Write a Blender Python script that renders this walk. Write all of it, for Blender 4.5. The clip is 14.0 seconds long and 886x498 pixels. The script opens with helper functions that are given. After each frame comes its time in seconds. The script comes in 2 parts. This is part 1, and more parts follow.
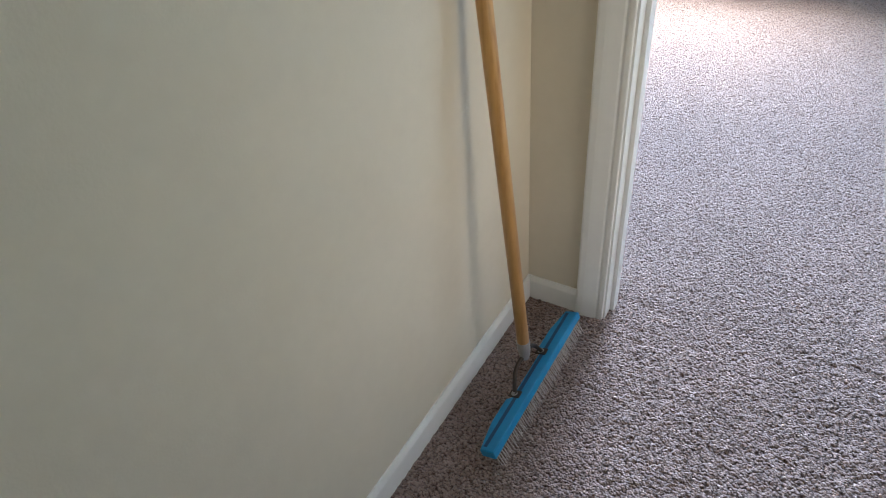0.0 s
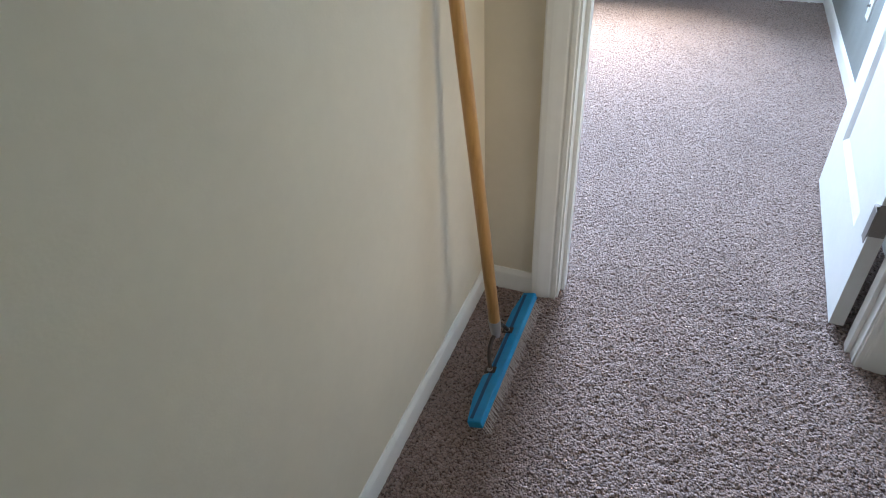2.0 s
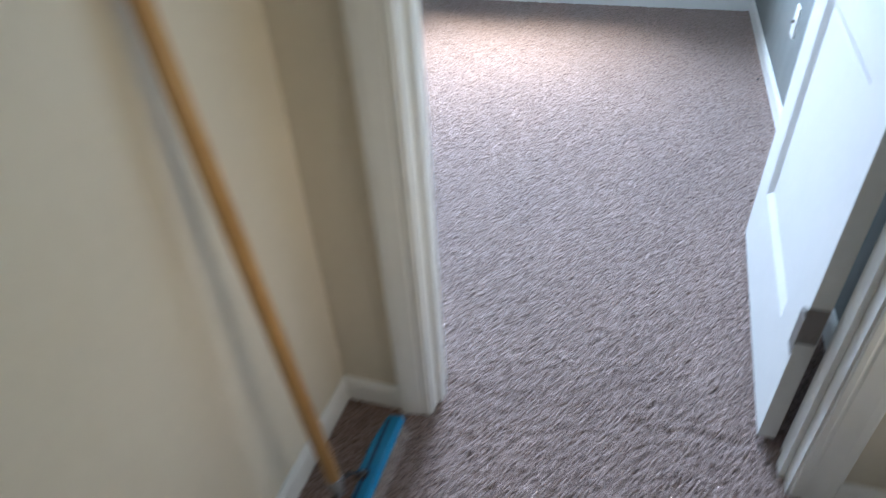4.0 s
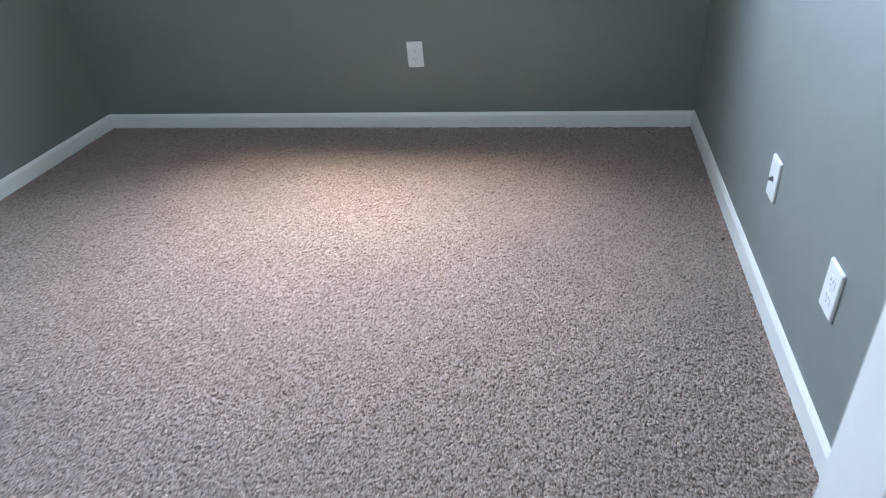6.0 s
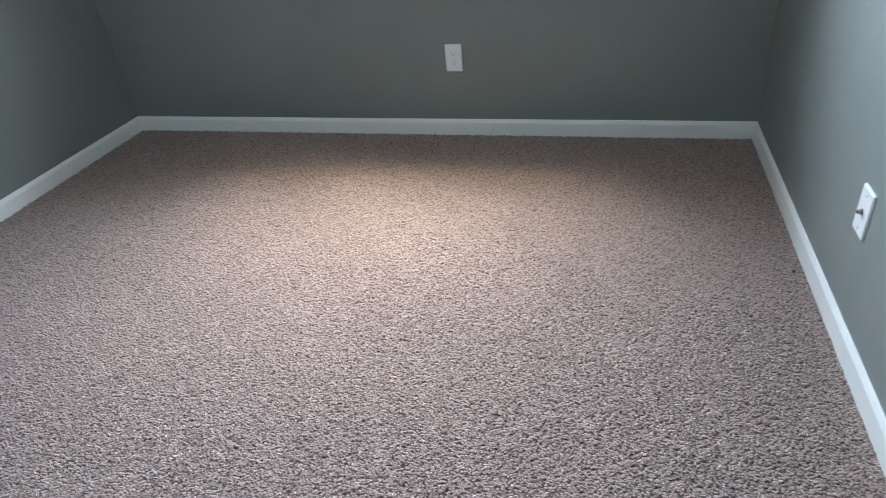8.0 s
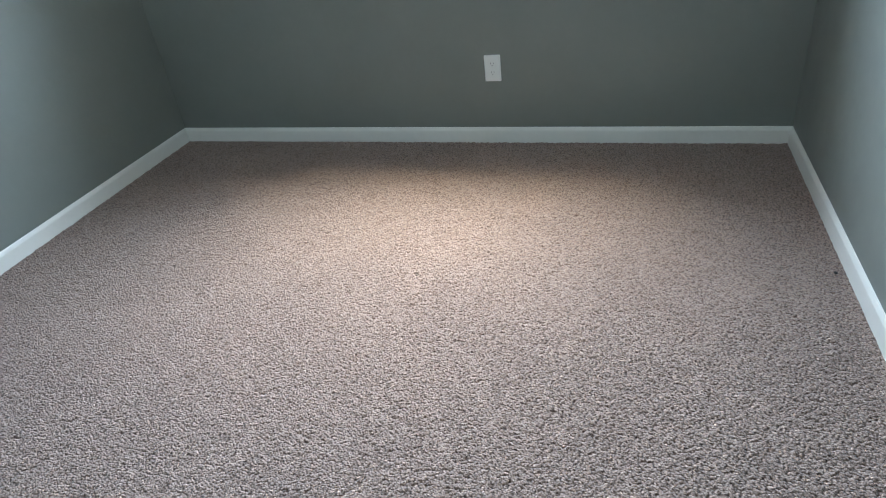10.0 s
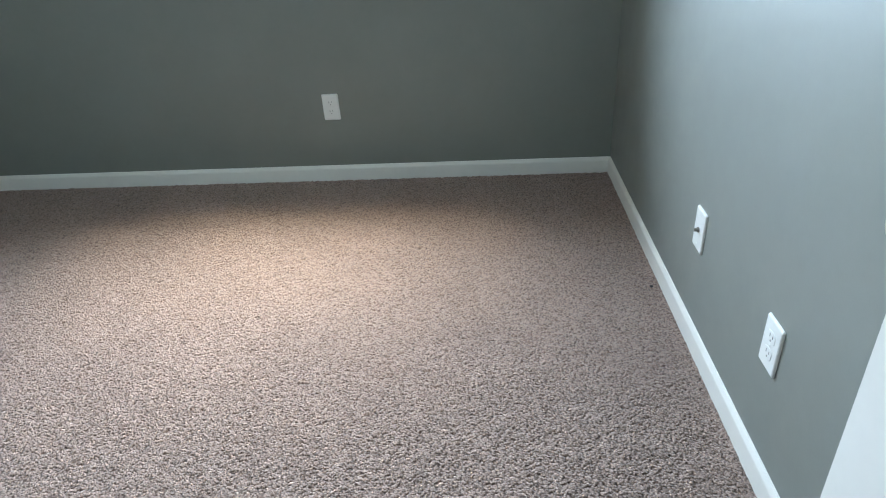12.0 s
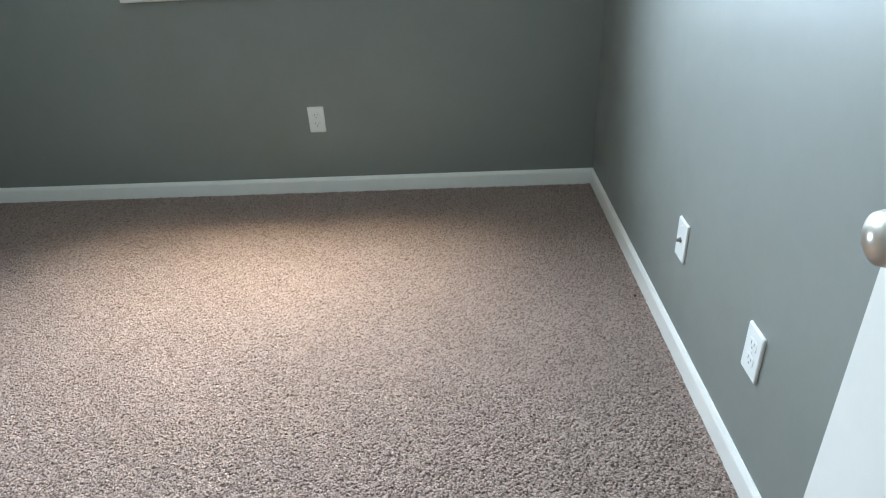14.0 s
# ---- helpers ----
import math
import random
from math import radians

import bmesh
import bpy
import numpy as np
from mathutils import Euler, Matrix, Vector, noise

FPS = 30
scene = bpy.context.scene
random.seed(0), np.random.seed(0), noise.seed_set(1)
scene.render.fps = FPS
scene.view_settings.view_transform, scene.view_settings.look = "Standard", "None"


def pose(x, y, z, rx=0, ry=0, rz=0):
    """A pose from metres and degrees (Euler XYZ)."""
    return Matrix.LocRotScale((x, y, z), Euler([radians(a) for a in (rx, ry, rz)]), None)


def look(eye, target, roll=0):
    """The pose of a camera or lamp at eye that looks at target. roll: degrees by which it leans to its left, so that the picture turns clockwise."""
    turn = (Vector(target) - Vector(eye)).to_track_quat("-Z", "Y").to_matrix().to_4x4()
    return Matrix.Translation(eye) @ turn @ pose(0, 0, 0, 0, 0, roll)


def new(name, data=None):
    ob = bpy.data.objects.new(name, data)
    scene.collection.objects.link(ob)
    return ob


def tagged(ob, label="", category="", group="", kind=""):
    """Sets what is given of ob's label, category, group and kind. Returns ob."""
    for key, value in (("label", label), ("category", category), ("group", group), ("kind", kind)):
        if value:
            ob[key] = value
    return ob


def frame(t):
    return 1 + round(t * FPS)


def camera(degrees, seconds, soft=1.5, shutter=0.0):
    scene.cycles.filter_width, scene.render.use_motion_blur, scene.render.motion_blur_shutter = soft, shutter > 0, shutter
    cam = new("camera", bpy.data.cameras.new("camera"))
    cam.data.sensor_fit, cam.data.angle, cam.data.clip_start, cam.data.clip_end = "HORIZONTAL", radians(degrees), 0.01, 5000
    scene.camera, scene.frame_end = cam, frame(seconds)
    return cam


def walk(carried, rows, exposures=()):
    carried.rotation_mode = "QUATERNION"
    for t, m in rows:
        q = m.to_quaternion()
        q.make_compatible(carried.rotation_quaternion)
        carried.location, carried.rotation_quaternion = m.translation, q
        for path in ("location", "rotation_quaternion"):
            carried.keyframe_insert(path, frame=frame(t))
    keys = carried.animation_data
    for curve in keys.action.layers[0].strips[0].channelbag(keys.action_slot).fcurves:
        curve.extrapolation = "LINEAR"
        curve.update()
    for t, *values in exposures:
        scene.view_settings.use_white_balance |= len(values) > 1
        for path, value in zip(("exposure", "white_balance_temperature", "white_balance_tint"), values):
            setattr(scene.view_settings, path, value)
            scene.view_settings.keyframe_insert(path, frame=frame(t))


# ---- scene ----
cam = camera(69.6, 14.0, soft=1.0, shutter=0.7)
PATH = [
    (0, (0.553, -1.206, 1.225), (-0.332, 0.084, -0.021), -5.5),
    (0.5, (0.577, -1.193, 1.240), (-0.317, 0.078, -0.020), -5.8),
    (1, (0.559, -1.208, 1.217), (-0.326, 0.073, -0.038), -5.2),
    (1.5, (0.532, -1.302, 1.256), (-0.208, 0.095, 0.030), -3.6),
    (2, (0.476, -1.386, 1.262), (-0.161, 0.061, 0.036), -3.2),
    (2.5, (0.455, -1.402, 1.244), (-0.130, 0.042, -0.009), -1.0),
    (3, (0.455, -1.390, 1.244), (-0.094, 0.083, 0.010), -1.4),
    (3.5, (0.514, -1.208, 1.179), (0.003, 0.279, -0.057), -3.9),
    (4, (0.580, -0.874, 1.226), (0.055, 0.610, -0.009), -3.7),
    (4.2, (0.650, -0.751, 1.228), (0.164, 0.764, 0.015), -6.7),
    (6.3, (0.566, 0.269, 1.149), (0.211, 1.917, 0.071), -5.1),
    (6.5, (0.552, 0.276, 1.157), (0.278, 1.93, 0.066), -4.4),
    (7, (0.552, 0.362, 1.146), (0.309, 2.011, 0.04), -4.9),
    (7.5, (0.544, 0.408, 1.146), (0.15, 2.034, 0.049), -5.6),
    (8, (0.537, 0.406, 1.146), (0.039, 2.008, 0.059), -6.1),
    (8.2, (0.538, 0.409, 1.149), (0.015, 1.999, 0.054), -7.2),
    (10.3, (0.462, 0.31, 1.201), (-0.095, 1.915, 0.145), -7.4),
    (10.5, (0.511, 0.311, 1.196), (-0.025, 1.931, 0.152), -7.0),
    (11, (0.524, 0.31, 1.194), (0.109, 1.979, 0.172), -6.3),
    (11.5, (0.543, 0.316, 1.178), (0.307, 2.03, 0.176), -4.0),
    (12, (0.54, 0.325, 1.18), (0.394, 2.051, 0.181), -3.7),
    (12.5, (0.541, 0.322, 1.183), (0.396, 2.046, 0.179), -4.4),
    (13, (0.54, 0.317, 1.182), (0.424, 2.033, 0.16), -3.9),
    (13.5, (0.531, 0.313, 1.195), (0.42, 2.035, 0.183), -3.7),
    (14, (0.525, 0.307, 1.194), (0.436, 2.052, 0.22), -3.1),
]
walk(cam, [(t, look(eye, target, roll)) for t, eye, target, roll in PATH],
     exposures=((0, 1.20, 5950, 12), (3.2, 1.20, 5900, 12), (4.2, 0.78, 5850, 11), (6.3, 0.26, 6350, 11), (8.2, 0.12, 6550, 9), (10.3, 0.18, 6600, 5), (12, 0.24, 6750, 5), (14, 0.28, 7000, 6)))

# ---- plan (metres) ----
XL, XR = -1.845, 1.089          # room side walls, at the window wall
SKEW = 0.012                   # the door-side wall drifts outwards by this per metre towards the doorway
YN, YF = 0.112, 3.04           # room near and far wall faces
CEIL = 2.44
JL, JR = 0.221, 0.978          # door jamb faces
DOOR_H = 2.05
WX0, WX1, WZ0, WZ1 = -0.85, 0.42, 0.865, 2.05   # window opening
HX = 1.36                      # hall's other side wall, unseen, set close to bounce light onto the west wall
HY = -3.6                      # hall's rear wall
BASE_H = 0.07

# ---- world, sun and large lights ----
world = bpy.data.worlds.new("sky")
scene.world = world
world.use_nodes = True
wn = world.node_tree
sky = wn.nodes.new("ShaderNodeTexSky")
sky.sky_type = "NISHITA"
sky.sun_disc = False
sky.sun_elevation = radians(60)
sky.sun_rotation = radians(0)
wn.links.new(sky.outputs["Color"], wn.nodes["Background"].inputs["Color"])
wn.nodes["Background"].inputs["Strength"].default_value = 0.12

sun_data = bpy.data.lights.new("sun", "SUN")
sun_data.energy = 9.5
sun_data.angle = radians(34)
sun_data.color = (1.0, 0.92, 0.74)
sun = new("sun", sun_data)
sun.matrix_world = look((0.2, 6.6, 11.4), (0.0, 0.0, 0.0))

def window_lamp(name, energy, colour, spread, y, drop):
    """Daylight through the room's window: a lamp that fills the opening and looks into the room, drop metres down over the room's depth."""
    lamp = bpy.data.lights.new(name, "AREA")
    lamp.shape, lamp.size, lamp.size_y = "RECTANGLE", WX1 - WX0 - 0.1, WZ1 - WZ0 - 0.1
    lamp.energy, lamp.color, lamp.spread = energy, colour, radians(spread)
    ob = new(name, lamp)
    mid = ((WX0 + WX1) / 2, y, (WZ0 + WZ1) / 2)
    ob.matrix_world = look(mid, (mid[0], 0.0, mid[2] - drop))
    return ob


window_lamp("window_skylight", 95, (0.58, 0.76, 1.0), 130, YF + 0.10, 0.40)

# Added fill that brightens the hall's west wall; no known source stands here.
hall_fill = bpy.data.lights.new("hall_fill_lamp", "AREA")
hall_fill.shape, hall_fill.size, hall_fill.size_y = "RECTANGLE", 0.64, 0.74
hall_fill.energy = 0.50
hall_fill.spread = radians(76)
hall_fill.color = (1.0, 0.84, 0.64)
hall_fill_lamp = new("hall_fill_lamp", hall_fill)
hall_fill_lamp.matrix_world = look((HX + 0.06, -0.40, 0.74), (0.0, -0.10, 0.68))


# ---- materials ----
def material(name, base, rough=0.6, metal=0.0, spec=0.5):
    m = bpy.data.materials.new(name)
    m.use_nodes = True
    b = m.node_tree.nodes["Principled BSDF"]
    b.inputs["Base Color"].default_value = (*base, 1)
    b.inputs["Roughness"].default_value = rough
    b.inputs["Metallic"].default_value = metal
    b.inputs["Specular IOR Level"].default_value = spec
    return m, m.node_tree, b


def noise_node(nt, scale, detail=3.0, rough=0.55, stretch=(1, 1, 1)):
    tc = nt.nodes.new("ShaderNodeTexCoord")
    mp = nt.nodes.new("ShaderNodeMapping")
    mp.inputs["Scale"].default_value = stretch
    nz = nt.nodes.new("ShaderNodeTexNoise")
    nz.inputs["Scale"].default_value = scale
    nz.inputs["Detail"].default_value = detail
    nz.inputs["Roughness"].default_value = rough
    nt.links.new(tc.outputs["Object"], mp.inputs["Vector"])
    nt.links.new(mp.outputs["Vector"], nz.inputs["Vector"])
    return nz.outputs["Fac"]


def ramp(nt, fac, stops):
    r = nt.nodes.new("ShaderNodeValToRGB")
    e = r.color_ramp.elements
    while len(e) < len(stops):
        e.new(0.5)
    for el, (p, c) in zip(e, stops):
        el.position, el.color = p, (*c, 1)
    nt.links.new(fac, r.inputs["Fac"])
    return r.outputs["Color"]


def mixed(nt, fac, a, b, mode="MIX"):
    m = nt.nodes.new("ShaderNodeMix")
    m.data_type, m.blend_type = "RGBA", mode
    if isinstance(fac, float):
        m.inputs[0].default_value = fac
    else:
        nt.links.new(fac, m.inputs[0])
    nt.links.new(a, m.inputs[6])
    nt.links.new(b, m.inputs[7])
    return m.outputs[2]


def bump(nt, b, fac, strength, distance):
    bp = nt.nodes.new("ShaderNodeBump")
    bp.inputs["Strength"].default_value = strength
    bp.inputs["Distance"].default_value = distance
    nt.links.new(fac, bp.inputs["Height"])
    nt.links.new(bp.outputs["Normal"], b.inputs["Normal"])
    return bp


def shade(c, k):
    return tuple(v * k for v in c)


def paint(name, base, rough, roller=220.0, depth=0.0006, spec=0.5, spread=0.05):
    """Rolled wall or brushed trim paint: faint tone drift, fine stipple and uneven sheen."""
    m, nt, b = material(name, base, rough, spec=spec)
    big = ramp(nt, noise_node(nt, 1.7, 4.0), [(0.3, shade(base, 1 - spread)), (0.7, shade(base, 1 + spread))])
    fine = ramp(nt, noise_node(nt, 38.0, 3.0), [(0.3, (0.975,) * 3), (0.7, (1.0,) * 3)])
    nt.links.new(mixed(nt, 1.0, big, fine, "MULTIPLY"), b.inputs["Base Color"])
    rr = ramp(nt, noise_node(nt, 6.0), [(0.3, (rough - 0.06,) * 3), (0.7, (rough + 0.06,) * 3)])
    nt.links.new(rr, b.inputs["Roughness"])
    bump(nt, b, noise_node(nt, roller, 2.0), 0.35, depth)
    return m


WALL_GREY = paint("grey_green_wall_paint", (0.216, 0.227, 0.206), 0.48)
WALL_BEIGE = paint("beige_wall_paint", (0.70, 0.622, 0.485), 0.55)
CEILING_WHITE = paint("white_ceiling_paint", (0.78, 0.77, 0.74), 0.8, 90.0, 0.002)
TRIM_WHITE = paint("white_trim_enamel", (0.84, 0.82, 0.765), 0.34, 260.0, 0.00015, spread=0.012)
DOOR_WHITE = paint("white_door_enamel", (0.72, 0.70, 0.655), 0.46, 260.0, 0.00015, spec=0.35, spread=0.012)
PLATE_WHITE, _, _ = material("white_plastic", (0.80, 0.80, 0.77), 0.28)
SLOT_DARK, _, _ = material("dark_slot", (0.02, 0.02, 0.02), 0.6)
SLOT_SHADE, _, _ = material("slot_shade", (0.30, 0.29, 0.28), 0.6)
NICKEL, nt, b = material("brushed_nickel", (0.62, 0.58, 0.51), 0.38, 1.0)
bump(nt, b, noise_node(nt, 300.0, 2.0, stretch=(1, 1, 8)), 0.15, 0.0003)
HINGE_METAL, nt, b = material("dull_nickel", (0.30, 0.275, 0.25), 0.55, 1.0)
bump(nt, b, noise_node(nt, 240.0, 2.0), 0.12, 0.0003)
GLASS, nt, b = material("window_glass", (1, 1, 1), 0.0)
b.inputs["Transmission Weight"].default_value = 1.0
b.inputs["IOR"].default_value = 1.45


def carpet_material():
    """Cut pile: one dome per tuft, heathered tuft by tuft, gap shade painted in."""
    m, nt, b = material("taupe_cut_pile", (0.3, 0.24, 0.2), 0.95, spec=0.1)
    tc = nt.nodes.new("ShaderNodeTexCoord")
    warp = nt.nodes.new("ShaderNodeTexNoise")
    warp.inputs["Scale"].default_value = 110.0
    nt.links.new(tc.outputs["Object"], warp.inputs["Vector"])
    add = nt.nodes.new("ShaderNodeMix")
    add.data_type, add.blend_type = "RGBA", "ADD"
    add.inputs[0].default_value = 0.006
    nt.links.new(tc.outputs["Object"], add.inputs[6])
    nt.links.new(warp.outputs["Color"], add.inputs[7])
    tufts = nt.nodes.new("ShaderNodeTexVoronoi")
    tufts.voronoi_dimensions = "2D"
    tufts.inputs["Scale"].default_value = 172.0
    nt.links.new(add.outputs[2], tufts.inputs["Vector"])
    grey = nt.nodes.new("ShaderNodeSeparateColor")
    nt.links.new(tufts.outputs["Color"], grey.inputs["Color"])
    yarn = ramp(nt, grey.outputs["Red"], [(0.05, (0.345, 0.235, 0.190)), (0.45, (0.435, 0.302, 0.250)), (0.95, (0.525, 0.375, 0.314))])
    # shade between tufts, painted darker with distance from each tuft's middle
    gap_shade = ramp(nt, tufts.outputs["Distance"], [(0.42, (1.0, 1.0, 1.0)), (0.80, (0.45, 0.385, 0.355))])
    fibre = ramp(nt, noise_node(nt, 520.0, 2.0, 0.7), [(0.3, (0.82, 0.82, 0.82)), (0.7, (1.0, 1.0, 1.0))])
    patch = ramp(nt, noise_node(nt, 3.2, 4.0), [(0.3, (0.90, 0.90, 0.90)), (0.7, (1.0, 1.0, 1.0))])
    # shade of small pits in the pile, painted as scattered dark spots
    pit_shade = ramp(nt, noise_node(nt, 160.0, 2.0, 0.6), [(0.37, (0.36, 0.31, 0.29)), (0.44, (1.0, 1.0, 1.0))])
    tone = mixed(nt, 1.0, mixed(nt, 1.0, mixed(nt, 1.0, yarn, gap_shade, "MULTIPLY"), pit_shade, "MULTIPLY"), mixed(nt, 1.0, fibre, patch, "MULTIPLY"), "MULTIPLY")
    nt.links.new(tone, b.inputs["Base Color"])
    b.inputs["Sheen Weight"].default_value = 0.2
    b.inputs["Sheen Roughness"].default_value = 0.6
    dome = ramp(nt, tufts.outputs["Distance"], [(0.0, (1.0,) * 3), (0.45, (0.72,) * 3), (0.85, (0.0,) * 3)])
    bump(nt, b, dome, 1.0, 0.0052)
    return m


CARPET = carpet_material()


def wood_material():
    m, nt, b = material("varnished_wood", (0.5, 0.28, 0.1), 0.36)
    grain = ramp(nt, noise_node(nt, 14.0, 5.0, 0.6, (6, 6, 0.5)), [(0.25, (0.36, 0.17, 0.045)), (0.5, (0.53, 0.29, 0.09)), (0.8, (0.62, 0.36, 0.13))])
    nt.links.new(grain, b.inputs["Base Color"])
    bump(nt, b, noise_node(nt, 60.0, 4.0, 0.6, (6, 6, 0.4)), 0.2, 0.0006)
    return m


WOOD = wood_material()
BLUE, nt, b = material("blue_plastic", (0.012, 0.30, 0.58), 0.42)
nt.links.new(ramp(nt, noise_node(nt, 26.0, 4.0), [(0.3, (0.008, 0.21, 0.43)), (0.7, (0.013, 0.265, 0.51))]), b.inputs["Base Color"])
bump(nt, b, noise_node(nt, 180.0), 0.15, 0.0004)
RECESS_SHADE_BLUE, _, _ = material("recess_shade_blue", (0.006, 0.06, 0.14), 0.5)
STEEL, nt, b = material("worn_steel", (0.44, 0.42, 0.40), 0.55, 1.0)
bump(nt, b, noise_node(nt, 150.0), 0.2, 0.0005)
DARK_STEEL, _, _ = material("dark_wire", (0.07, 0.055, 0.045), 0.45, 0.8)
TINE, _, _ = material("pale_plastic_tine", (0.68, 0.57, 0.51), 0.5)
GRASS, nt, b = material("lawn", (0.07, 0.12, 0.035), 0.9)
nt.links.new(ramp(nt, noise_node(nt, 2.0, 6.0), [(0.3, (0.05, 0.09, 0.025)), (0.7, (0.09, 0.15, 0.045))]), b.inputs["Base Color"])
SIDING = paint("pale_siding", (0.6, 0.6, 0.57), 0.6)


# ---- mesh helpers ----
def mesh_of(name, bm, mat, smooth=False):
    me = bpy.data.meshes.new(name)
    bmesh.ops.recalc_face_normals(bm, faces=bm.faces)
    bm.to_mesh(me)
    bm.free()
    me.materials.append(mat)
    for p in me.polygons:
        p.use_smooth = smooth
    return me


def part(name, bm, mat, parent=None, label="", smooth=False):
    ob = new(name, mesh_of(name, bm, mat, smooth))
    ob.parent = parent
    return tagged(ob, label)


def structure(name, bm, mat, label, category, parent=None):
    ob = part(name, bm, mat, parent, label)
    return tagged(ob, label, category, kind="structure")


def add_box(bm, x0, x1, y0, y1, z0, z1, bevel=0.0):
    v = [bm.verts.new((x, y, z)) for z in (z0, z1) for y in (y0, y1) for x in (x0, x1)]
    fs = [bm.faces.new([v[i] for i in q]) for q in ((0, 2, 3, 1), (4, 5, 7, 6), (0, 1, 5, 4), (2, 6, 7, 3), (0, 4, 6, 2), (1, 3, 7, 5))]
    if bevel:
        es = list({e for f in fs for e in f.edges})
        bmesh.ops.bevel(bm, geom=es, offset=bevel, segments=2, affect="EDGES", profile=0.6)
    return bm


def boxes(*rows, bevel=0.0):
    bm = bmesh.new()
    for r in rows:
        add_box(bm, *r, bevel=bevel)
    return bm


def sweep(rings, closed=False):
    """A skin over rings of points with the same count; each ring is a closed loop, the ends are capped."""
    bm = bmesh.new()
    vs = [[bm.verts.new(p) for p in ring] for ring in rings]
    n = len(vs[0])
    for a, b2 in zip(vs, vs[1:] + (vs[:1] if closed else [])):
        for i in range(n):
            bm.faces.new((a[i], a[(i + 1) % n], b2[(i + 1) % n], b2[i]))
    if not closed:
        bm.faces.new(vs[0][::-1])
        bm.faces.new(vs[-1])
    return bm


def revolve(rows, steps=32, axis="Z"):
    """A turned body from rows of (radius, height)."""
    rings = []
    for r, h in rows:
        ring = []
        for i in range(steps):
            a = 2 * math.pi * i / steps
            p = (r * math.cos(a), r * math.sin(a), h)
            ring.append(p if axis == "Z" else (p[2], p[0], p[1]))
        rings.append(ring)
    return sweep(rings)


def tube(points, radius, steps=10):
    """A round wire through points."""
    rings = []
    pts = [Vector(p) for p in points]
    for i, p in enumerate(pts):
        d = (pts[min(i + 1, len(pts) - 1)] - pts[max(i - 1, 0)]).normalized()
        side = d.cross(Vector((0, 0, 1)))
        if side.length < 0.05:
            side = d.cross(Vector((1, 0, 0)))
        side.normalize()
        up = side.cross(d)
        rings.append([p + radius * (math.cos(a) * side + math.sin(a) * up) for a in (2 * math.pi * k / steps for k in range(steps))])
    return sweep(rings)


# ---- floor: one carpet sheet with a real tufted pile where it is walked past ----
def smooth_noise(ny, nx, passes):
    a = np.random.rand(ny, nx)
    for _ in range(passes):
        a = (a + np.roll(a, 1, 0) + np.roll(a, -1, 0) + np.roll(a, 1, 1) + np.roll(a, -1, 1)) / 5
    a -= a.mean()
    return a / a.std()


def pile(name, x0, x1, y0, y1, step, mat):
    nx, ny = int(round((x1 - x0) / step)) + 1, int(round((y1 - y0) / step)) + 1
    gx, gy = np.meshgrid(np.linspace(x0, x1, nx), np.linspace(y0, y1, ny))
    tuft = smooth_noise(ny, nx, 1)
    clump = smooth_noise(ny, nx, 5)
    z = np.clip(0.0011 * tuft + 0.0008 * smooth_noise(ny, nx, 0) + 0.0006 * clump, -0.0050, 0.0032) - 0.0035
    z -= 0.0016 * np.exp(-((gy - 0.088 - 0.006 * np.sin(gx * 9)) / 0.010) ** 2)  # seam across the doorway
    jx = 0.3 * step * smooth_noise(ny, nx, 1)
    jy = 0.3 * step * smooth_noise(ny, nx, 1)
    jx[:, 0] = jx[:, -1] = 0
    jy[0, :] = jy[-1, :] = 0
    co = np.stack([gx + jx, gy + jy, z], -1).reshape(-1, 3).astype(np.float32)
    idx = np.arange(nx * ny).reshape(ny, nx)
    quads = np.stack([idx[:-1, :-1], idx[:-1, 1:], idx[1:, 1:], idx[1:, :-1]], -1).reshape(-1, 4)
    me = bpy.data.meshes.new(name)
    me.vertices.add(len(co))
    me.vertices.foreach_set("co", co.ravel())
    me.loops.add(quads.size)
    me.loops.foreach_set("vertex_index", quads.ravel().astype(np.int32))
    me.polygons.add(len(quads))
    me.polygons.foreach_set("loop_start", np.arange(0, quads.size, 4, dtype=np.int32))
    me.update(calc_edges=True)
    me.materials.append(mat)
    return new(name, me)


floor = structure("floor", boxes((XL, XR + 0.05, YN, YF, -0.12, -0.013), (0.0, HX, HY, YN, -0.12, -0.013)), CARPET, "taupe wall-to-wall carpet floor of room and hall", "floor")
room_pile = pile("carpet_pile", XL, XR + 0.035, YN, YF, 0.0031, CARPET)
room_pile.parent = floor
tagged(room_pile, "taupe cut-pile carpet with flecked tufts", kind="stuff")
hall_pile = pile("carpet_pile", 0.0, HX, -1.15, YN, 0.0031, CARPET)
hall_pile.parent = floor
tagged(hall_pile, "taupe cut-pile carpet with flecked tufts", kind="stuff")
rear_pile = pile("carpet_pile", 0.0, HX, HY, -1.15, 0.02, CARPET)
rear_pile.parent = floor
tagged(rear_pile, "taupe cut-pile carpet in the hall", kind="stuff")

# ---- walls, ceilings ----
T = 0.112
XRN = XR + SKEW * (YF - YN)
wall_east_bm = boxes((XR, XR + T, YN, YF, -0.05, CEIL))
for v in wall_east_bm.verts:
    v.co.x += SKEW * (YF - v.co.y)
structure("wall_east", wall_east_bm, WALL_GREY, "grey-green painted side wall of the room", "wall")
structure("wall_west", boxes((XL - T, XL, YN, YF, -0.05, CEIL)), WALL_GREY, "grey-green painted side wall of the room", "wall")
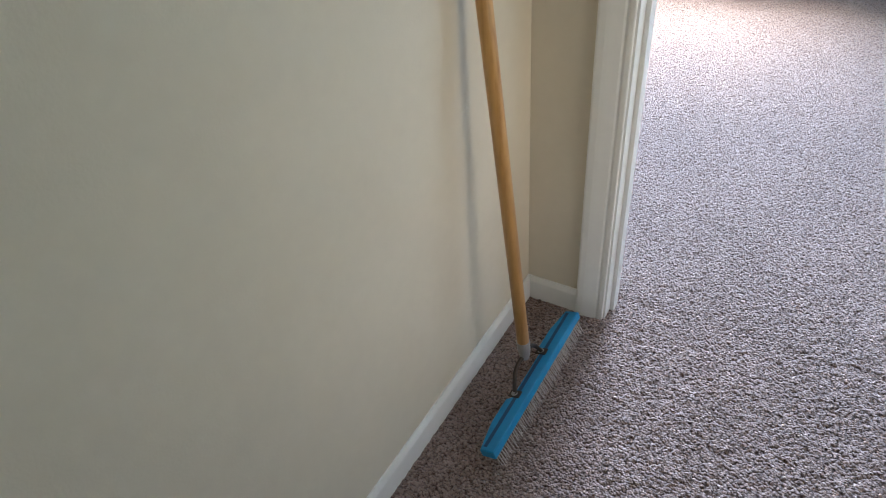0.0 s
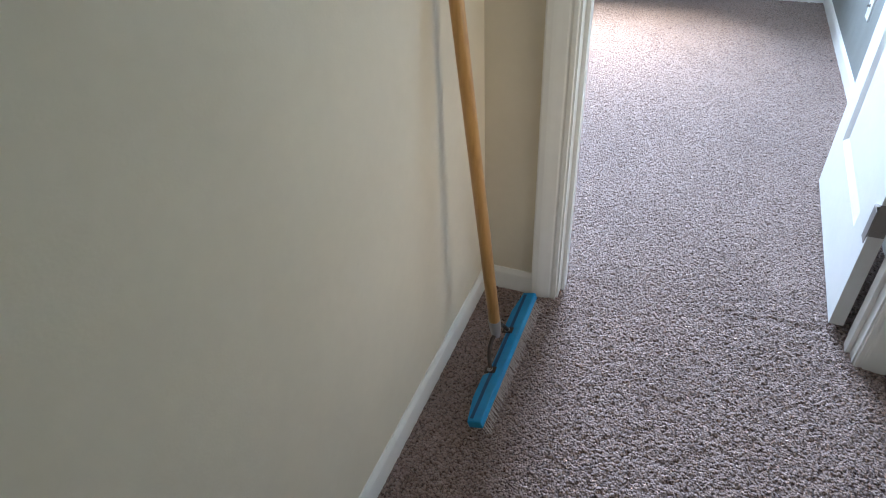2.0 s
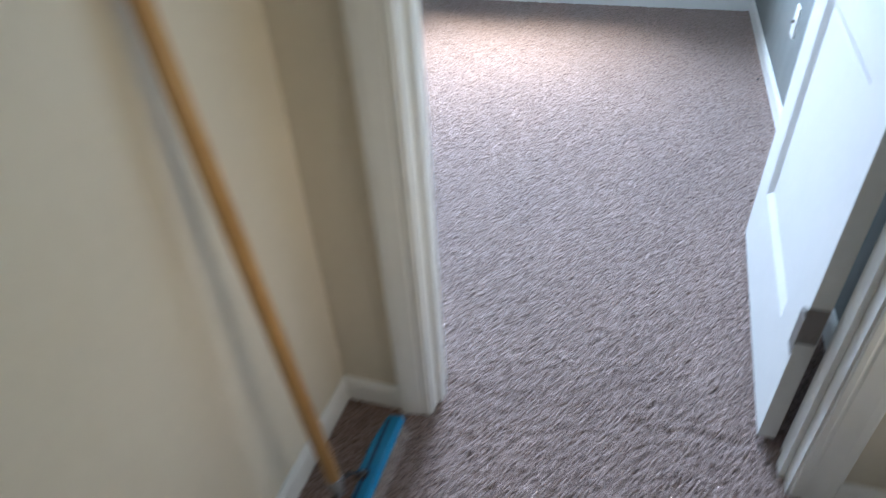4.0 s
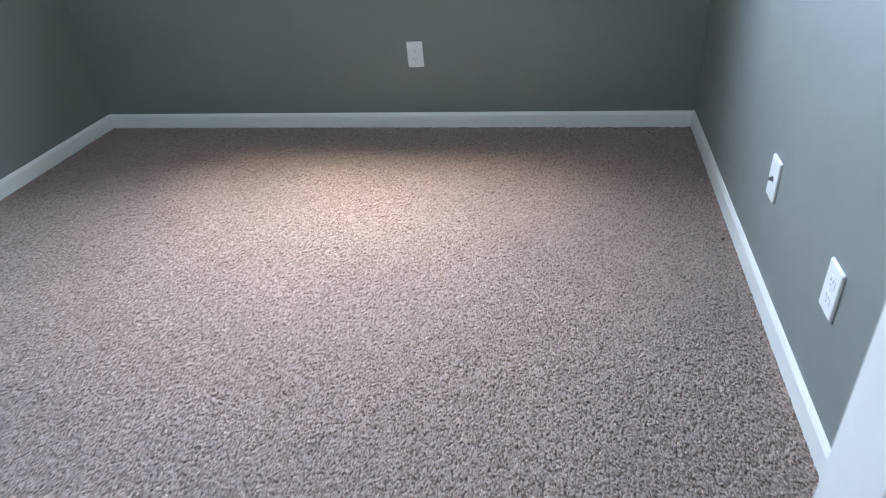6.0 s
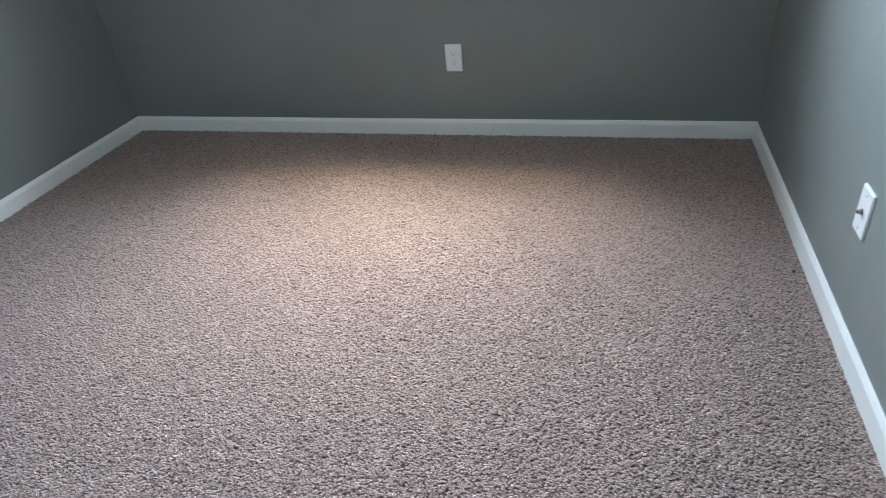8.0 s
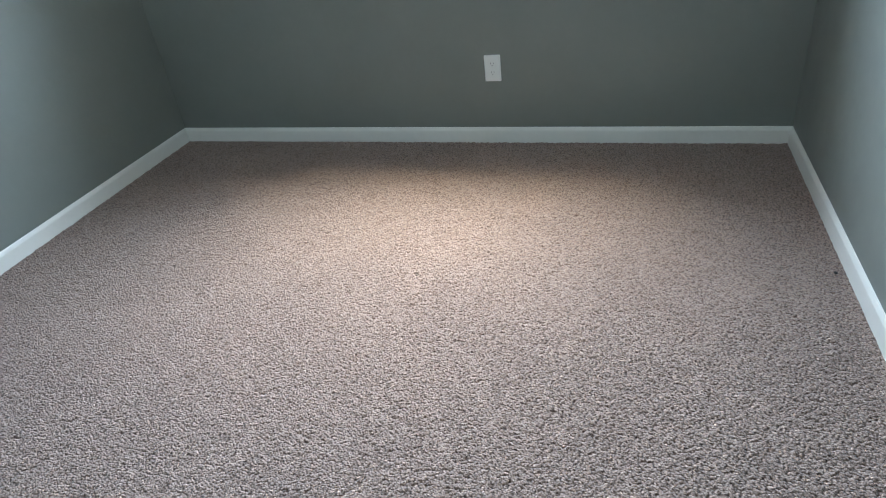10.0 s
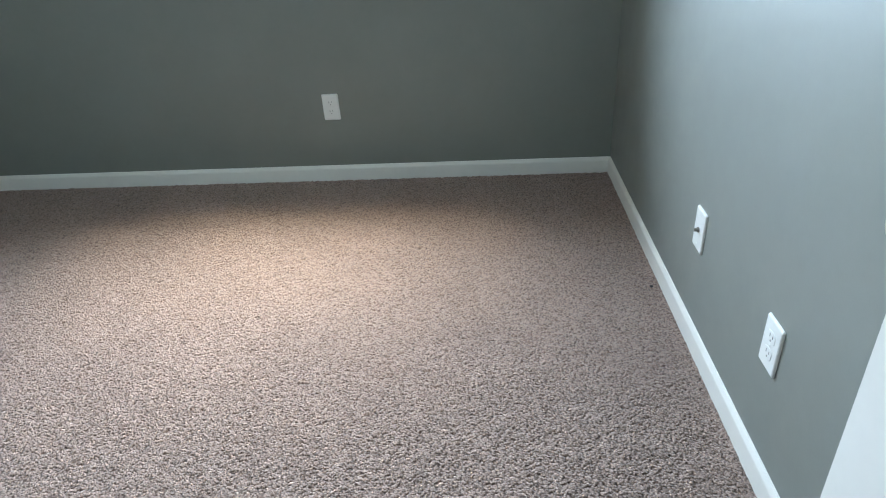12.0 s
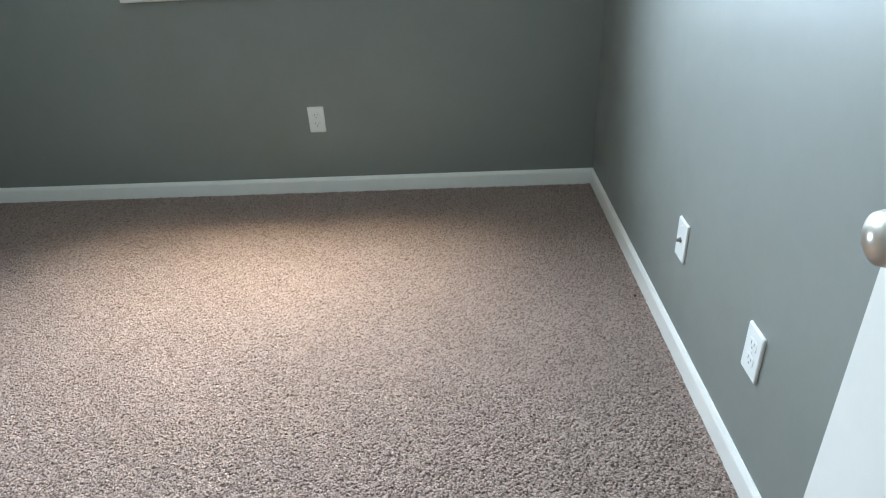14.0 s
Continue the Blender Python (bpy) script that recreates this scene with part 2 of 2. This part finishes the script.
structure("wall_north", boxes((XL - T, WX0, YF, YF + 0.16, -0.05, CEIL), (WX1, XR + T, YF, YF + 0.16, -0.05, CEIL),
                              (WX0, WX1, YF, YF + 0.16, -0.05, WZ0), (WX0, WX1, YF, YF + 0.16, WZ1, CEIL)),
          WALL_GREY, "grey-green painted window wall of the room", "wall")
RO0, RO1, ROH = JL - 0.018, JR + 0.018, DOOR_H + 0.018
Y_MID = 0.056
structure("wall_south", boxes((XL - T, RO0, Y_MID, YN, -0.05, CEIL), (RO1, XRN + T, Y_MID, YN, -0.05, CEIL), (RO0, RO1, Y_MID, YN, ROH, CEIL)),
          WALL_GREY, "grey-green painted door wall, room side", "wall")
structure("wall_hall_north", boxes((-T, RO0, 0.0, Y_MID, -0.05, CEIL), (RO1, HX + T, 0.0, Y_MID, -0.05, CEIL), (RO0, RO1, 0.0, Y_MID, ROH, CEIL)),
          WALL_BEIGE, "beige painted door wall, hall side", "wall")
structure("wall_hall_west", boxes((-T, 0.0, HY - T, 0.0, -0.05, CEIL)), WALL_BEIGE, "beige painted hall wall", "wall")
# opening made for the hall fill lamp, no window is known here
HWY0, HWY1, HWZ0, HWZ1 = -0.76, -0.06, 0.32, 1.16
structure("wall_hall_east", boxes((HX, HX + T, HY - T, HWY0, -0.05, CEIL), (HX, HX + T, HWY1, 0.0, -0.05, CEIL),
                                  (HX, HX + T, HWY0, HWY1, -0.05, HWZ0), (HX, HX + T, HWY0, HWY1, HWZ1, CEIL)),
          WALL_BEIGE, "unseen beige painted hall wall with an opening for the fill lamp", "wall")
structure("wall_hall_south", boxes((0.0, HX, HY - T, HY, -0.05, CEIL)), WALL_BEIGE, "beige painted end wall of the hall", "wall")
structure("ceiling", boxes((XL - T, XRN + T, Y_MID, YF + 0.16, CEIL, CEIL + 0.1)), CEILING_WHITE, "white painted room ceiling", "ceiling")
structure("ceiling_hall", boxes((-T, HX + T, HY - T, Y_MID, CEIL, CEIL + 0.1)), CEILING_WHITE, "white painted hall ceiling", "ceiling")
structure("ground", boxes((-150, 150, -150, 200, -0.6, -0.5)), GRASS, "green lawn round the house", "ground")


# ---- trim ----
BASE_PROFILE = ((0.0, -0.02), (0.0105, -0.02), (0.0105, BASE_H * 0.72), (0.0098, BASE_H * 0.80), (0.0075, BASE_H * 0.88), (0.0058, BASE_H * 0.95), (0.004, BASE_H), (0.0, BASE_H))


def baseboard(a, b2, into, mitre_a=0.0, mitre_b=0.0, label="white painted wooden baseboard"):
    """A moulded board along the wall from a to b2; into is the way off the wall; mitres lengthen or shorten the face."""
    a, b2, into = Vector((*a, 0)), Vector((*b2, 0)), Vector((*into, 0))
    d = (b2 - a).normalized()
    rings = [[p + into * (u - 0.0006) + d * (m * u) + Vector((0, 0, z)) for u, z in BASE_PROFILE] for p, m in ((a, mitre_a), (b2, mitre_b))]
    return structure("baseboard", sweep(rings), TRIM_WHITE, label, "baseboard")


CASING_W = 0.072
baseboard((XL, YF), (XR, YF), (0, -1), 1, -1)
baseboard((XR, YF), (XRN, YN), (-1, 0), 1, -1)
baseboard((XL, YN), (XL, YF), (1, 0), 1, -1)
baseboard((JL - 0.005 - CASING_W, YN), (XL, YN), (0, 1), 0, -1)
baseboard((0, HY), (0, 0), (1, 0), 1, -1)
baseboard((0, 0), (JL - 0.005 - CASING_W, 0), (0, -1), 1, 0)
baseboard((JR + 0.005 + CASING_W, 0), (HX, 0), (0, -1), 0, -1)
baseboard((HX, 0), (HX, HY), (-1, 0), 1, -1)
baseboard((HX, HY), (0, HY), (0, 1), 1, -1)

# casing: thin at the opening, stepped and thick at the outer edge
CASING_PROFILE = ((0.0, 0.0), (0.0, 0.0085), (0.002, 0.0100), (0.011, 0.0106), (0.0145, 0.0092), (0.017, 0.0092), (0.021, 0.0112),
                  (0.034, 0.0134), (0.046, 0.0158), (0.054, 0.0170), (0.067, 0.0172), (0.0705, 0.0162), (CASING_W, 0.0145), (CASING_W, 0.0))


def casing(x0, x1, z0, z1, y, out, name, label, reveal=0.005, bottom=False):
    """Mitred casing round an opening x0..x1, z0..z1 on the wall face at y; out is -1 or 1."""
    x0, x1, z1 = x0 - reveal, x1 + reveal, z1 + reveal
    if bottom:
        z0 -= reveal
    corners = ((x0, z0, -1, -1 if bottom else 0), (x0, z1, -1, 1), (x1, z1, 1, 1), (x1, z0, 1, -1 if bottom else 0))
    rings = [[(x + sx * u, y + out * (v - 0.0006), z + sz * u) for u, v in CASING_PROFILE] for x, z, sx, sz in corners]
    return structure(name, sweep(rings, closed=bottom), TRIM_WHITE, label, "trim")


casing(JL, JR, -0.012, DOOR_H, 0.0, -1, "trim", "white moulded door casing on the hall side")
casing(JL, JR, -0.012, DOOR_H, YN, 1, "trim", "white moulded door casing on the room side")


def jamb():
    ob = structure("door_frame", boxes((JL - 0.018, JL, -0.0012, YN - 0.006, -0.012, DOOR_H), (JR, JR + 0.018, -0.0012, YN - 0.006, -0.012, DOOR_H),
                                       (JL - 0.018, JR + 0.018, -0.0012, YN - 0.006, DOOR_H, DOOR_H + 0.018)),
                   TRIM_WHITE, "white painted door jamb", "door frame")
    s = 0.011
    for row in ((JL, JL + s, 0.036, 0.070, -0.012, DOOR_H - s), (JR - 0.012, JR, 0.034, 0.068, -0.012, DOOR_H - s), (JL, JR, 0.036, 0.070, DOOR_H - s, DOOR_H)):
        part("door_stop", boxes(row, bevel=0.002), TRIM_WHITE, ob)
    return ob


jamb()


# ---- door, open against the side wall ----
def panel_slab(w, h, t, panels):
    """A moulded slab, x 0..w, y 0..t, z 0..h, with recessed and raised panels on both faces."""
    bm = bmesh.new()
    xs = sorted({0.0, w} | {p[0] for p in panels} | {p[1] for p in panels})
    zs = sorted({0.0, h} | {p[2] for p in panels} | {p[3] for p in panels})
    for y, s in ((0.0, 1), (t, -1)):
        for i in range(len(xs) - 1):
            for j in range(len(zs) - 1):
                x0, x1, z0, z1 = xs[i], xs[i + 1], zs[j], zs[j + 1]
                if not any(abs(p[0] - x0) < 1e-6 and abs(p[2] - z0) < 1e-6 for p in panels):
                    bm.faces.new([bm.verts.new(q) for q in ((x0, y, z0), (x1, y, z0), (x1, y, z1), (x0, y, z1))])
        for x0, x1, z0, z1 in panels:
            loops = []
            for inset, depth in ((0, 0), (0.0025, 0.0015), (0.005, 0.0022), (0.024, 0.0105), (0.027, 0.0108), (0.031, 0.0100)):
                loops.append([bm.verts.new(q) for q in ((x0 + inset, y + s * depth, z0 + inset), (x1 - inset, y + s * depth, z0 + inset),
                                                        (x1 - inset, y + s * depth, z1 - inset), (x0 + inset, y + s * depth, z1 - inset))])
            for a, c in zip(loops, loops[1:]):
                for k in range(4):
                    bm.faces.new((a[k], a[(k + 1) % 4], c[(k + 1) % 4], c[k]))
            bm.faces.new(loops[-1])
    for x0, x1, z0, z1 in ((0, 0, 0, h), (w, w, 0, h)):
        bm.faces.new([bm.verts.new(q) for q in ((x0, 0, z0), (x0, t, z0), (x0, t, z1), (x0, 0, z1))])
    for z in (0, h):
        bm.faces.new([bm.verts.new(q) for q in ((0, 0, z), (w, 0, z), (w, t, z), (0, t, z))])
    bmesh.ops.remove_doubles(bm, verts=bm.verts, dist=1e-5)
    return bm


def build_door():
    w, h, t = 0.765, 2.02, 0.035
    door = tagged(new("door_1"), "white two-panel interior door standing open into the room", "door", kind="structure")
    part("slab", panel_slab(w, h, t, ((0.140, 0.632, 0.222, 0.755), (0.140, 0.632, 0.955, 1.885))), DOOR_WHITE, door)
    for z in (0.290, 1.0, 1.72):
        hinge = part("hinge", boxes((-0.0022, 0.0, 0.002, t + 0.003, z, z + 0.089), bevel=0.0008), HINGE_METAL, door, "dull nickel butt hinge")
        part("hinge_leaf", boxes((-0.034, -0.0015, t + 0.0115, t + 0.0135, z, z + 0.089)), HINGE_METAL, hinge)
        for k in range(5):
            bm = revolve(((0.0, 0), (0.0062, 0), (0.0062, 0.0172), (0.0, 0.0172)), 14)
            bmesh.ops.translate(bm, verts=bm.verts, vec=(-0.002, t + 0.0075, z + 0.0178 * k))
            part("knuckle", bm, HINGE_METAL, hinge, smooth=False)
        for sy, sz in ((0.010, 0.015), (0.024, 0.015), (0.010, 0.074), (0.024, 0.074)):
            bm = revolve(((0.0, -0.0034), (0.0036, -0.0032), (0.0040, -0.0022)), 12, "X")
            bmesh.ops.translate(bm, verts=bm.verts, vec=(0.0, sy, z + sz))
            part("screw", bm, HINGE_METAL, hinge)
    for s, y0 in ((-1, 0.0), (1, t)):
        rows = ((0.0, 0.0), (0.0325, 0.0), (0.0325, 0.004), (0.029, 0.008), (0.015, 0.011), (0.0125, 0.018), (0.0125, 0.026), (0.018, 0.031), (0.0245, 0.037),
                (0.0262, 0.045), (0.0262, 0.051), (0.0245, 0.058), (0.017, 0.063), (0.008, 0.0645), (0.0, 0.065))
        split = 4
        for name, rr in (("rose", rows[:split + 1] + ((0.0, 0.011),)), ("knob", ((0.0, 0.010),) + rows[split:])):
            bm = revolve(rr, 32)
            bmesh.ops.transform(bm, matrix=Matrix.Rotation(radians(90 if s < 0 else -90), 4, "X"), verts=bm.verts)
            bmesh.ops.translate(bm, verts=bm.verts, vec=(w - 0.068, y0, 0.894))
            part(name, bm, NICKEL, door, "rounded satin nickel door knob" if name == "knob" else "", smooth=True)
    part("latch_plate", boxes((w - 0.0004, w + 0.0012, 0.006, 0.029, 0.868, 0.926)), HINGE_METAL, door, "dull metal latch plate")
    door.matrix_world = Matrix.Translation((0.9630, 0.1145, 0.015)) @ Matrix.Rotation(radians(90 - 1.2), 4, "Z")
    return door


build_door()


# ---- window in the far wall ----
def build_window():
    y0, y1 = YF + 0.11, YF + 0.155
    win = tagged(new("window_1"), "white window with two sashes and a painted sill", "window", kind="structure")
    f = 0.045
    for name, row in (("frame_stile", (WX0, WX0 + f, y0, y1, WZ0, WZ1)), ("frame_stile", (WX1 - f, WX1, y0, y1, WZ0, WZ1)),
                      ("frame_head", (WX0 + f, WX1 - f, y0, y1, WZ1 - f, WZ1)), ("frame_foot", (WX0 + f, WX1 - f, y0, y1, WZ0, WZ0 + f)),
                      ("meeting_rail", (WX0 + f, WX1 - f, y0, y1, 1.49, 1.53))):
        part(name, boxes(row, bevel=0.003), TRIM_WHITE, win)
    for za, zb in ((WZ0 + f, 1.49), (1.53, WZ1 - f)):
        pane = part("pane", boxes((WX0 + f, WX1 - f, y0 + 0.02, y0 + 0.024, za, zb)), GLASS, win, "clear window glass")
        pane.visible_shadow = False
    part("window_sill", boxes((WX0 - 0.02, WX1 + 0.02, YF - 0.022, y0, WZ0 + 0.0006, WZ0 + 0.02), bevel=0.004), TRIM_WHITE, win, "white painted sill board")
    return win


build_window()


# Unseen window, added only to house the hall fill lamp.
def build_fill_lamp_window():
    win = tagged(new("fill_lamp_window"), "unseen low white window frame added round the hall fill lamp", "window", kind="structure")
    x0, x1, f = HX + 0.07, HX + 0.11, 0.045
    for row in ((x0, x1, HWY0, HWY0 + f, HWZ0, HWZ1), (x0, x1, HWY1 - f, HWY1, HWZ0, HWZ1), (x0, x1, HWY0 + f, HWY1 - f, HWZ1 - f, HWZ1), (x0, x1, HWY0 + f, HWY1 - f, HWZ0, HWZ0 + f)):
        part("window_frame", boxes(row, bevel=0.003), TRIM_WHITE, win)
    pane = part("pane", boxes((x0 + 0.02, x0 + 0.024, HWY0 + f, HWY1 - f, HWZ0 + f, HWZ1 - f)), GLASS, win, "clear window glass")
    pane.visible_shadow = False
    return win


build_fill_lamp_window()


# ---- wall plates: built facing -y, then turned to their walls ----
def plate_body(w, h, d):
    """A face plate with rounded edges, its back on y = 0."""
    rings = []
    for inset, y in ((0.0, 0.0), (0.0, -d * 0.45), (0.0012, -d * 0.8), (0.0035, -d)):
        a, c, r = w / 2 - inset, h / 2 - inset, 0.004
        ring = []
        for sx, sz, a0 in ((1, 1, 0), (-1, 1, 90), (-1, -1, 180), (1, -1, 270)):
            for k in range(4):
                an = radians(a0 + 30 * k)
                ring.append((sx * (a - r) + r * math.cos(an), y, sz * (c - r) + r * math.sin(an)))
        rings.append(ring)
    return sweep(rings)


PW, PH, PD = 0.072, 0.116, 0.006


def screw_head(z, parent):
    bm = revolve(((0.0, 0.0), (0.0032, 0.0), (0.0030, 0.0008), (0.0, 0.0012)), 12)
    bmesh.ops.transform(bm, matrix=Matrix.Rotation(radians(90), 4, "X"), verts=bm.verts)
    bmesh.ops.translate(bm, verts=bm.verts, vec=(0, -PD, z))
    return part("screw", bm, PLATE_WHITE, parent)


def duplex_outlet(label):
    ob = tagged(new("wall_outlet"), label, "wall outlet", "outlets of the room")
    part("face_plate", plate_body(PW, PH, PD), PLATE_WHITE, ob)
    for z in (0.0195, -0.0195):
        rows = []
        for y, k in ((-PD + 0.0005, 1.0), (-PD - 0.0004, 1.0), (-PD - 0.0009, 0.95)):
            rows.append([(k * 0.0168 * max(-0.82, min(0.82, math.cos(a))) / 0.82, y, z + k * 0.0143 * math.sin(a)) for a in (2 * math.pi * i / 28 for i in range(28))])
        socket = part("socket", sweep(rows), PLATE_WHITE, ob)
        # slots are not cut: grey pieces on the face paint the holes' shade
        for x, hh in ((-0.0063, 0.0085), (0.0063, 0.0068)):
            part("slot", boxes((x - 0.0011, x + 0.0011, -PD - 0.0013, -PD - 0.0008, z + 0.002 - hh / 2 + 0.0015, z + 0.002 + hh / 2 + 0.0015)), SLOT_SHADE, socket)
        bm = revolve(((0.0, 0.0), (0.0024, 0.0), (0.0024, 0.0005), (0.0, 0.0005)), 12)
        bmesh.ops.transform(bm, matrix=Matrix.Rotation(radians(90), 4, "X"), verts=bm.verts)
        bmesh.ops.translate(bm, verts=bm.verts, vec=(0, -PD - 0.0008, z - 0.0075))
        part("slot", bm, SLOT_SHADE, socket)
    screw_head(0.0, ob)
    return ob


def cable_plate():
    ob = tagged(new("cable_outlet"), "white cable wall plate with one threaded metal jack", "wall outlet", "outlets of the room")
    part("face_plate", plate_body(PW, PH, PD), PLATE_WHITE, ob)
    bm = revolve(((0.0, 0.0), (0.0075, 0.0), (0.0075, 0.003), (0.0048, 0.003), (0.0048, 0.011), (0.0030, 0.011), (0.0028, 0.006), (0.0, 0.006)), 18)
    bmesh.ops.transform(bm, matrix=Matrix.Rotation(radians(90), 4, "X"), verts=bm.verts)
    bmesh.ops.translate(bm, verts=bm.verts, vec=(0, -PD, 0))
    part("jack", bm, HINGE_METAL, ob, "threaded metal cable jack", smooth=False)
    for z in (0.042, -0.042):
        screw_head(z, ob)
    return ob


far_outlet = duplex_outlet("white duplex outlet under the window")
far_outlet.matrix_world = pose(-0.1425, YF - 0.0004, 0.345)
side_outlet = duplex_outlet("white duplex outlet beside the open door")
side_outlet.matrix_world = pose(XR + SKEW * (YF - 1.379) - 0.0004, 1.379, 0.327, 0, 0, -89.3)
cable = cable_plate()
cable.matrix_world = pose(XR + SKEW * (YF - 1.854) - 0.0004, 1.854, 0.337, 0, 0, -89.3)


# ---- carpet rake leaning in the corner ----
def build_rake():
    rake = tagged(new("carpet_rake"), "blue carpet rake, long wooden handle, leaning on the beige wall", "carpet rake")
    y_far, y_near = -0.064, -0.534
    mid, xc, zc = (y_far + y_near) / 2, 0.150, 0.038
    lean = Matrix.Translation((xc, mid, zc)) @ Matrix.Rotation(radians(-17), 4, "Y")
    half = (y_far - y_near) / 2

    def outline(inset):
        """The head from above: straight tine edge, ends cut back, a notch where the bracket sits. u is across, v along."""
        w = 0.024 - inset
        e = half - inset
        return [(w, -e), (w, e), (-0.010, e), (-w, e - 0.075), (-w, 0.088), (-w + 0.012, 0.080), (-w + 0.012, -0.080), (-w, -0.088), (-w, -e + 0.075), (-0.010, -e)]

    rings = []
    for z, inset in ((-0.010, 0.0015), (-0.0085, 0.0), (0.0085, 0.0), (0.0105, 0.0025)):
        rings.append([lean @ Vector((u, v, z)) for u, v in outline(inset)])
    head = part("head", sweep(rings), BLUE, rake, "bright blue plastic rake head")
    # no recess is cut: a thin darker strip paints the groove's shade
    bm = boxes((-0.0068, 0.0016, -half + 0.010, half - 0.010, 0.0102, 0.0112))
    bmesh.ops.transform(bm, matrix=lean, verts=bm.verts)
    part("groove", bm, RECESS_SHADE_BLUE, head, "dark lengthwise strip painting the shade of a groove")
    n = 62
    tine_bm = revolve(((0.0, 0.0), (0.0010, 0.0), (0.0007, -0.038), (0.0, -0.039)), 6)
    tine_mesh = mesh_of("tine", tine_bm, TINE)
    for i in range(n):
        v = -half + 0.012 + (2 * half - 0.024) * i / (n - 1)
        for row, u in enumerate((0.012, 0.019)):
            ob = new("tine", tine_mesh)
            ob.parent = rake
            ob.matrix_local = lean @ Matrix.Translation((u, v + 0.003 * row, -0.008)) @ Matrix.Rotation(radians(-16 + random.uniform(-5, 5)), 4, "Y") @ Matrix.Rotation(radians(random.uniform(-5, 5)), 4, "X")
    foot = Vector((0.1275, -0.2997, 0.132))
    way = Vector((-0.1070, 0.0215, 1.0)).normalized()
    turn = way.to_track_quat("Z", "Y").to_matrix().to_4x4()
    at = Matrix.Translation(foot) @ turn
    length = 1.045
    bm = revolve(((0.0, 0.0), (0.0142, 0.0), (0.0142, length - 0.015), (0.010, length - 0.004), (0.0, length)), 24)
    bmesh.ops.transform(bm, matrix=at, verts=bm.verts)
    part("handle", bm, WOOD, rake, "round varnished wooden handle", smooth=True)
    bm = revolve(((0.0, -0.034), (0.0105, -0.034), (0.0125, -0.020), (0.0150, -0.004), (0.0152, 0.012), (0.0160, 0.0125), (0.0160, 0.017), (0.0150, 0.018), (0.0, 0.018)), 24)
    bmesh.ops.transform(bm, matrix=at, verts=bm.verts)
    part("ferrule", bm, STEEL, rake, "worn grey metal ferrule", smooth=False)
    base = foot - 0.026 * way
    a = lean @ Vector((-0.008, 0.076, 0.013))
    c = lean @ Vector((-0.008, -0.070, 0.013))
    for end, bow in ((a, 0.006), (c, -0.006)):
        pts = []
        for k in range(9):
            s = k / 8
            p = base.lerp(end, s) + Vector((-0.007 * math.sin(math.pi * s), bow * math.sin(math.pi * s), 0.016 * math.sin(math.pi * s)))
            pts.append(p)
        part("bracket_arm", tube(pts, 0.0050), DARK_STEEL, rake, "dark bent wire bracket")
        bm = revolve(((0.0, 0.0), (0.0075, 0.0), (0.0075, 0.004), (0.0045, 0.005), (0.0045, 0.009), (0.0, 0.010)), 14)
        bmesh.ops.transform(bm, matrix=Matrix.Translation(end - Vector((0, 0, 0.003))) @ Matrix.Rotation(radians(-17), 4, "Y"), verts=bm.verts)
        part("bolt", bm, STEEL, rake, "small worn metal bolt")
    for v in (0.066, -0.080):
        bm = boxes((-0.021, 0.006, v, v + 0.020, 0.0108, 0.0132))
        bmesh.ops.transform(bm, matrix=lean, verts=bm.verts)
        part("clamp", bm, DARK_STEEL, rake, "dark metal clamp")
    return rake


build_rake()


# ---- a crumb on the carpet by the baseboard ----
def build_crumb():
    bm = bmesh.new()
    bmesh.ops.create_icosphere(bm, subdivisions=2, radius=0.0055)
    for v in bm.verts:
        v.co *= 1 + 0.35 * noise.noise(v.co * 300)
        v.co.z *= 0.55
    ob = part("lint_crumb", bm, SLOT_DARK)
    ob.location = (1.062, 2.088, 0.0022)
    return tagged(ob, "tiny dark crumb of lint on the taupe carpet", "lint")


build_crumb()
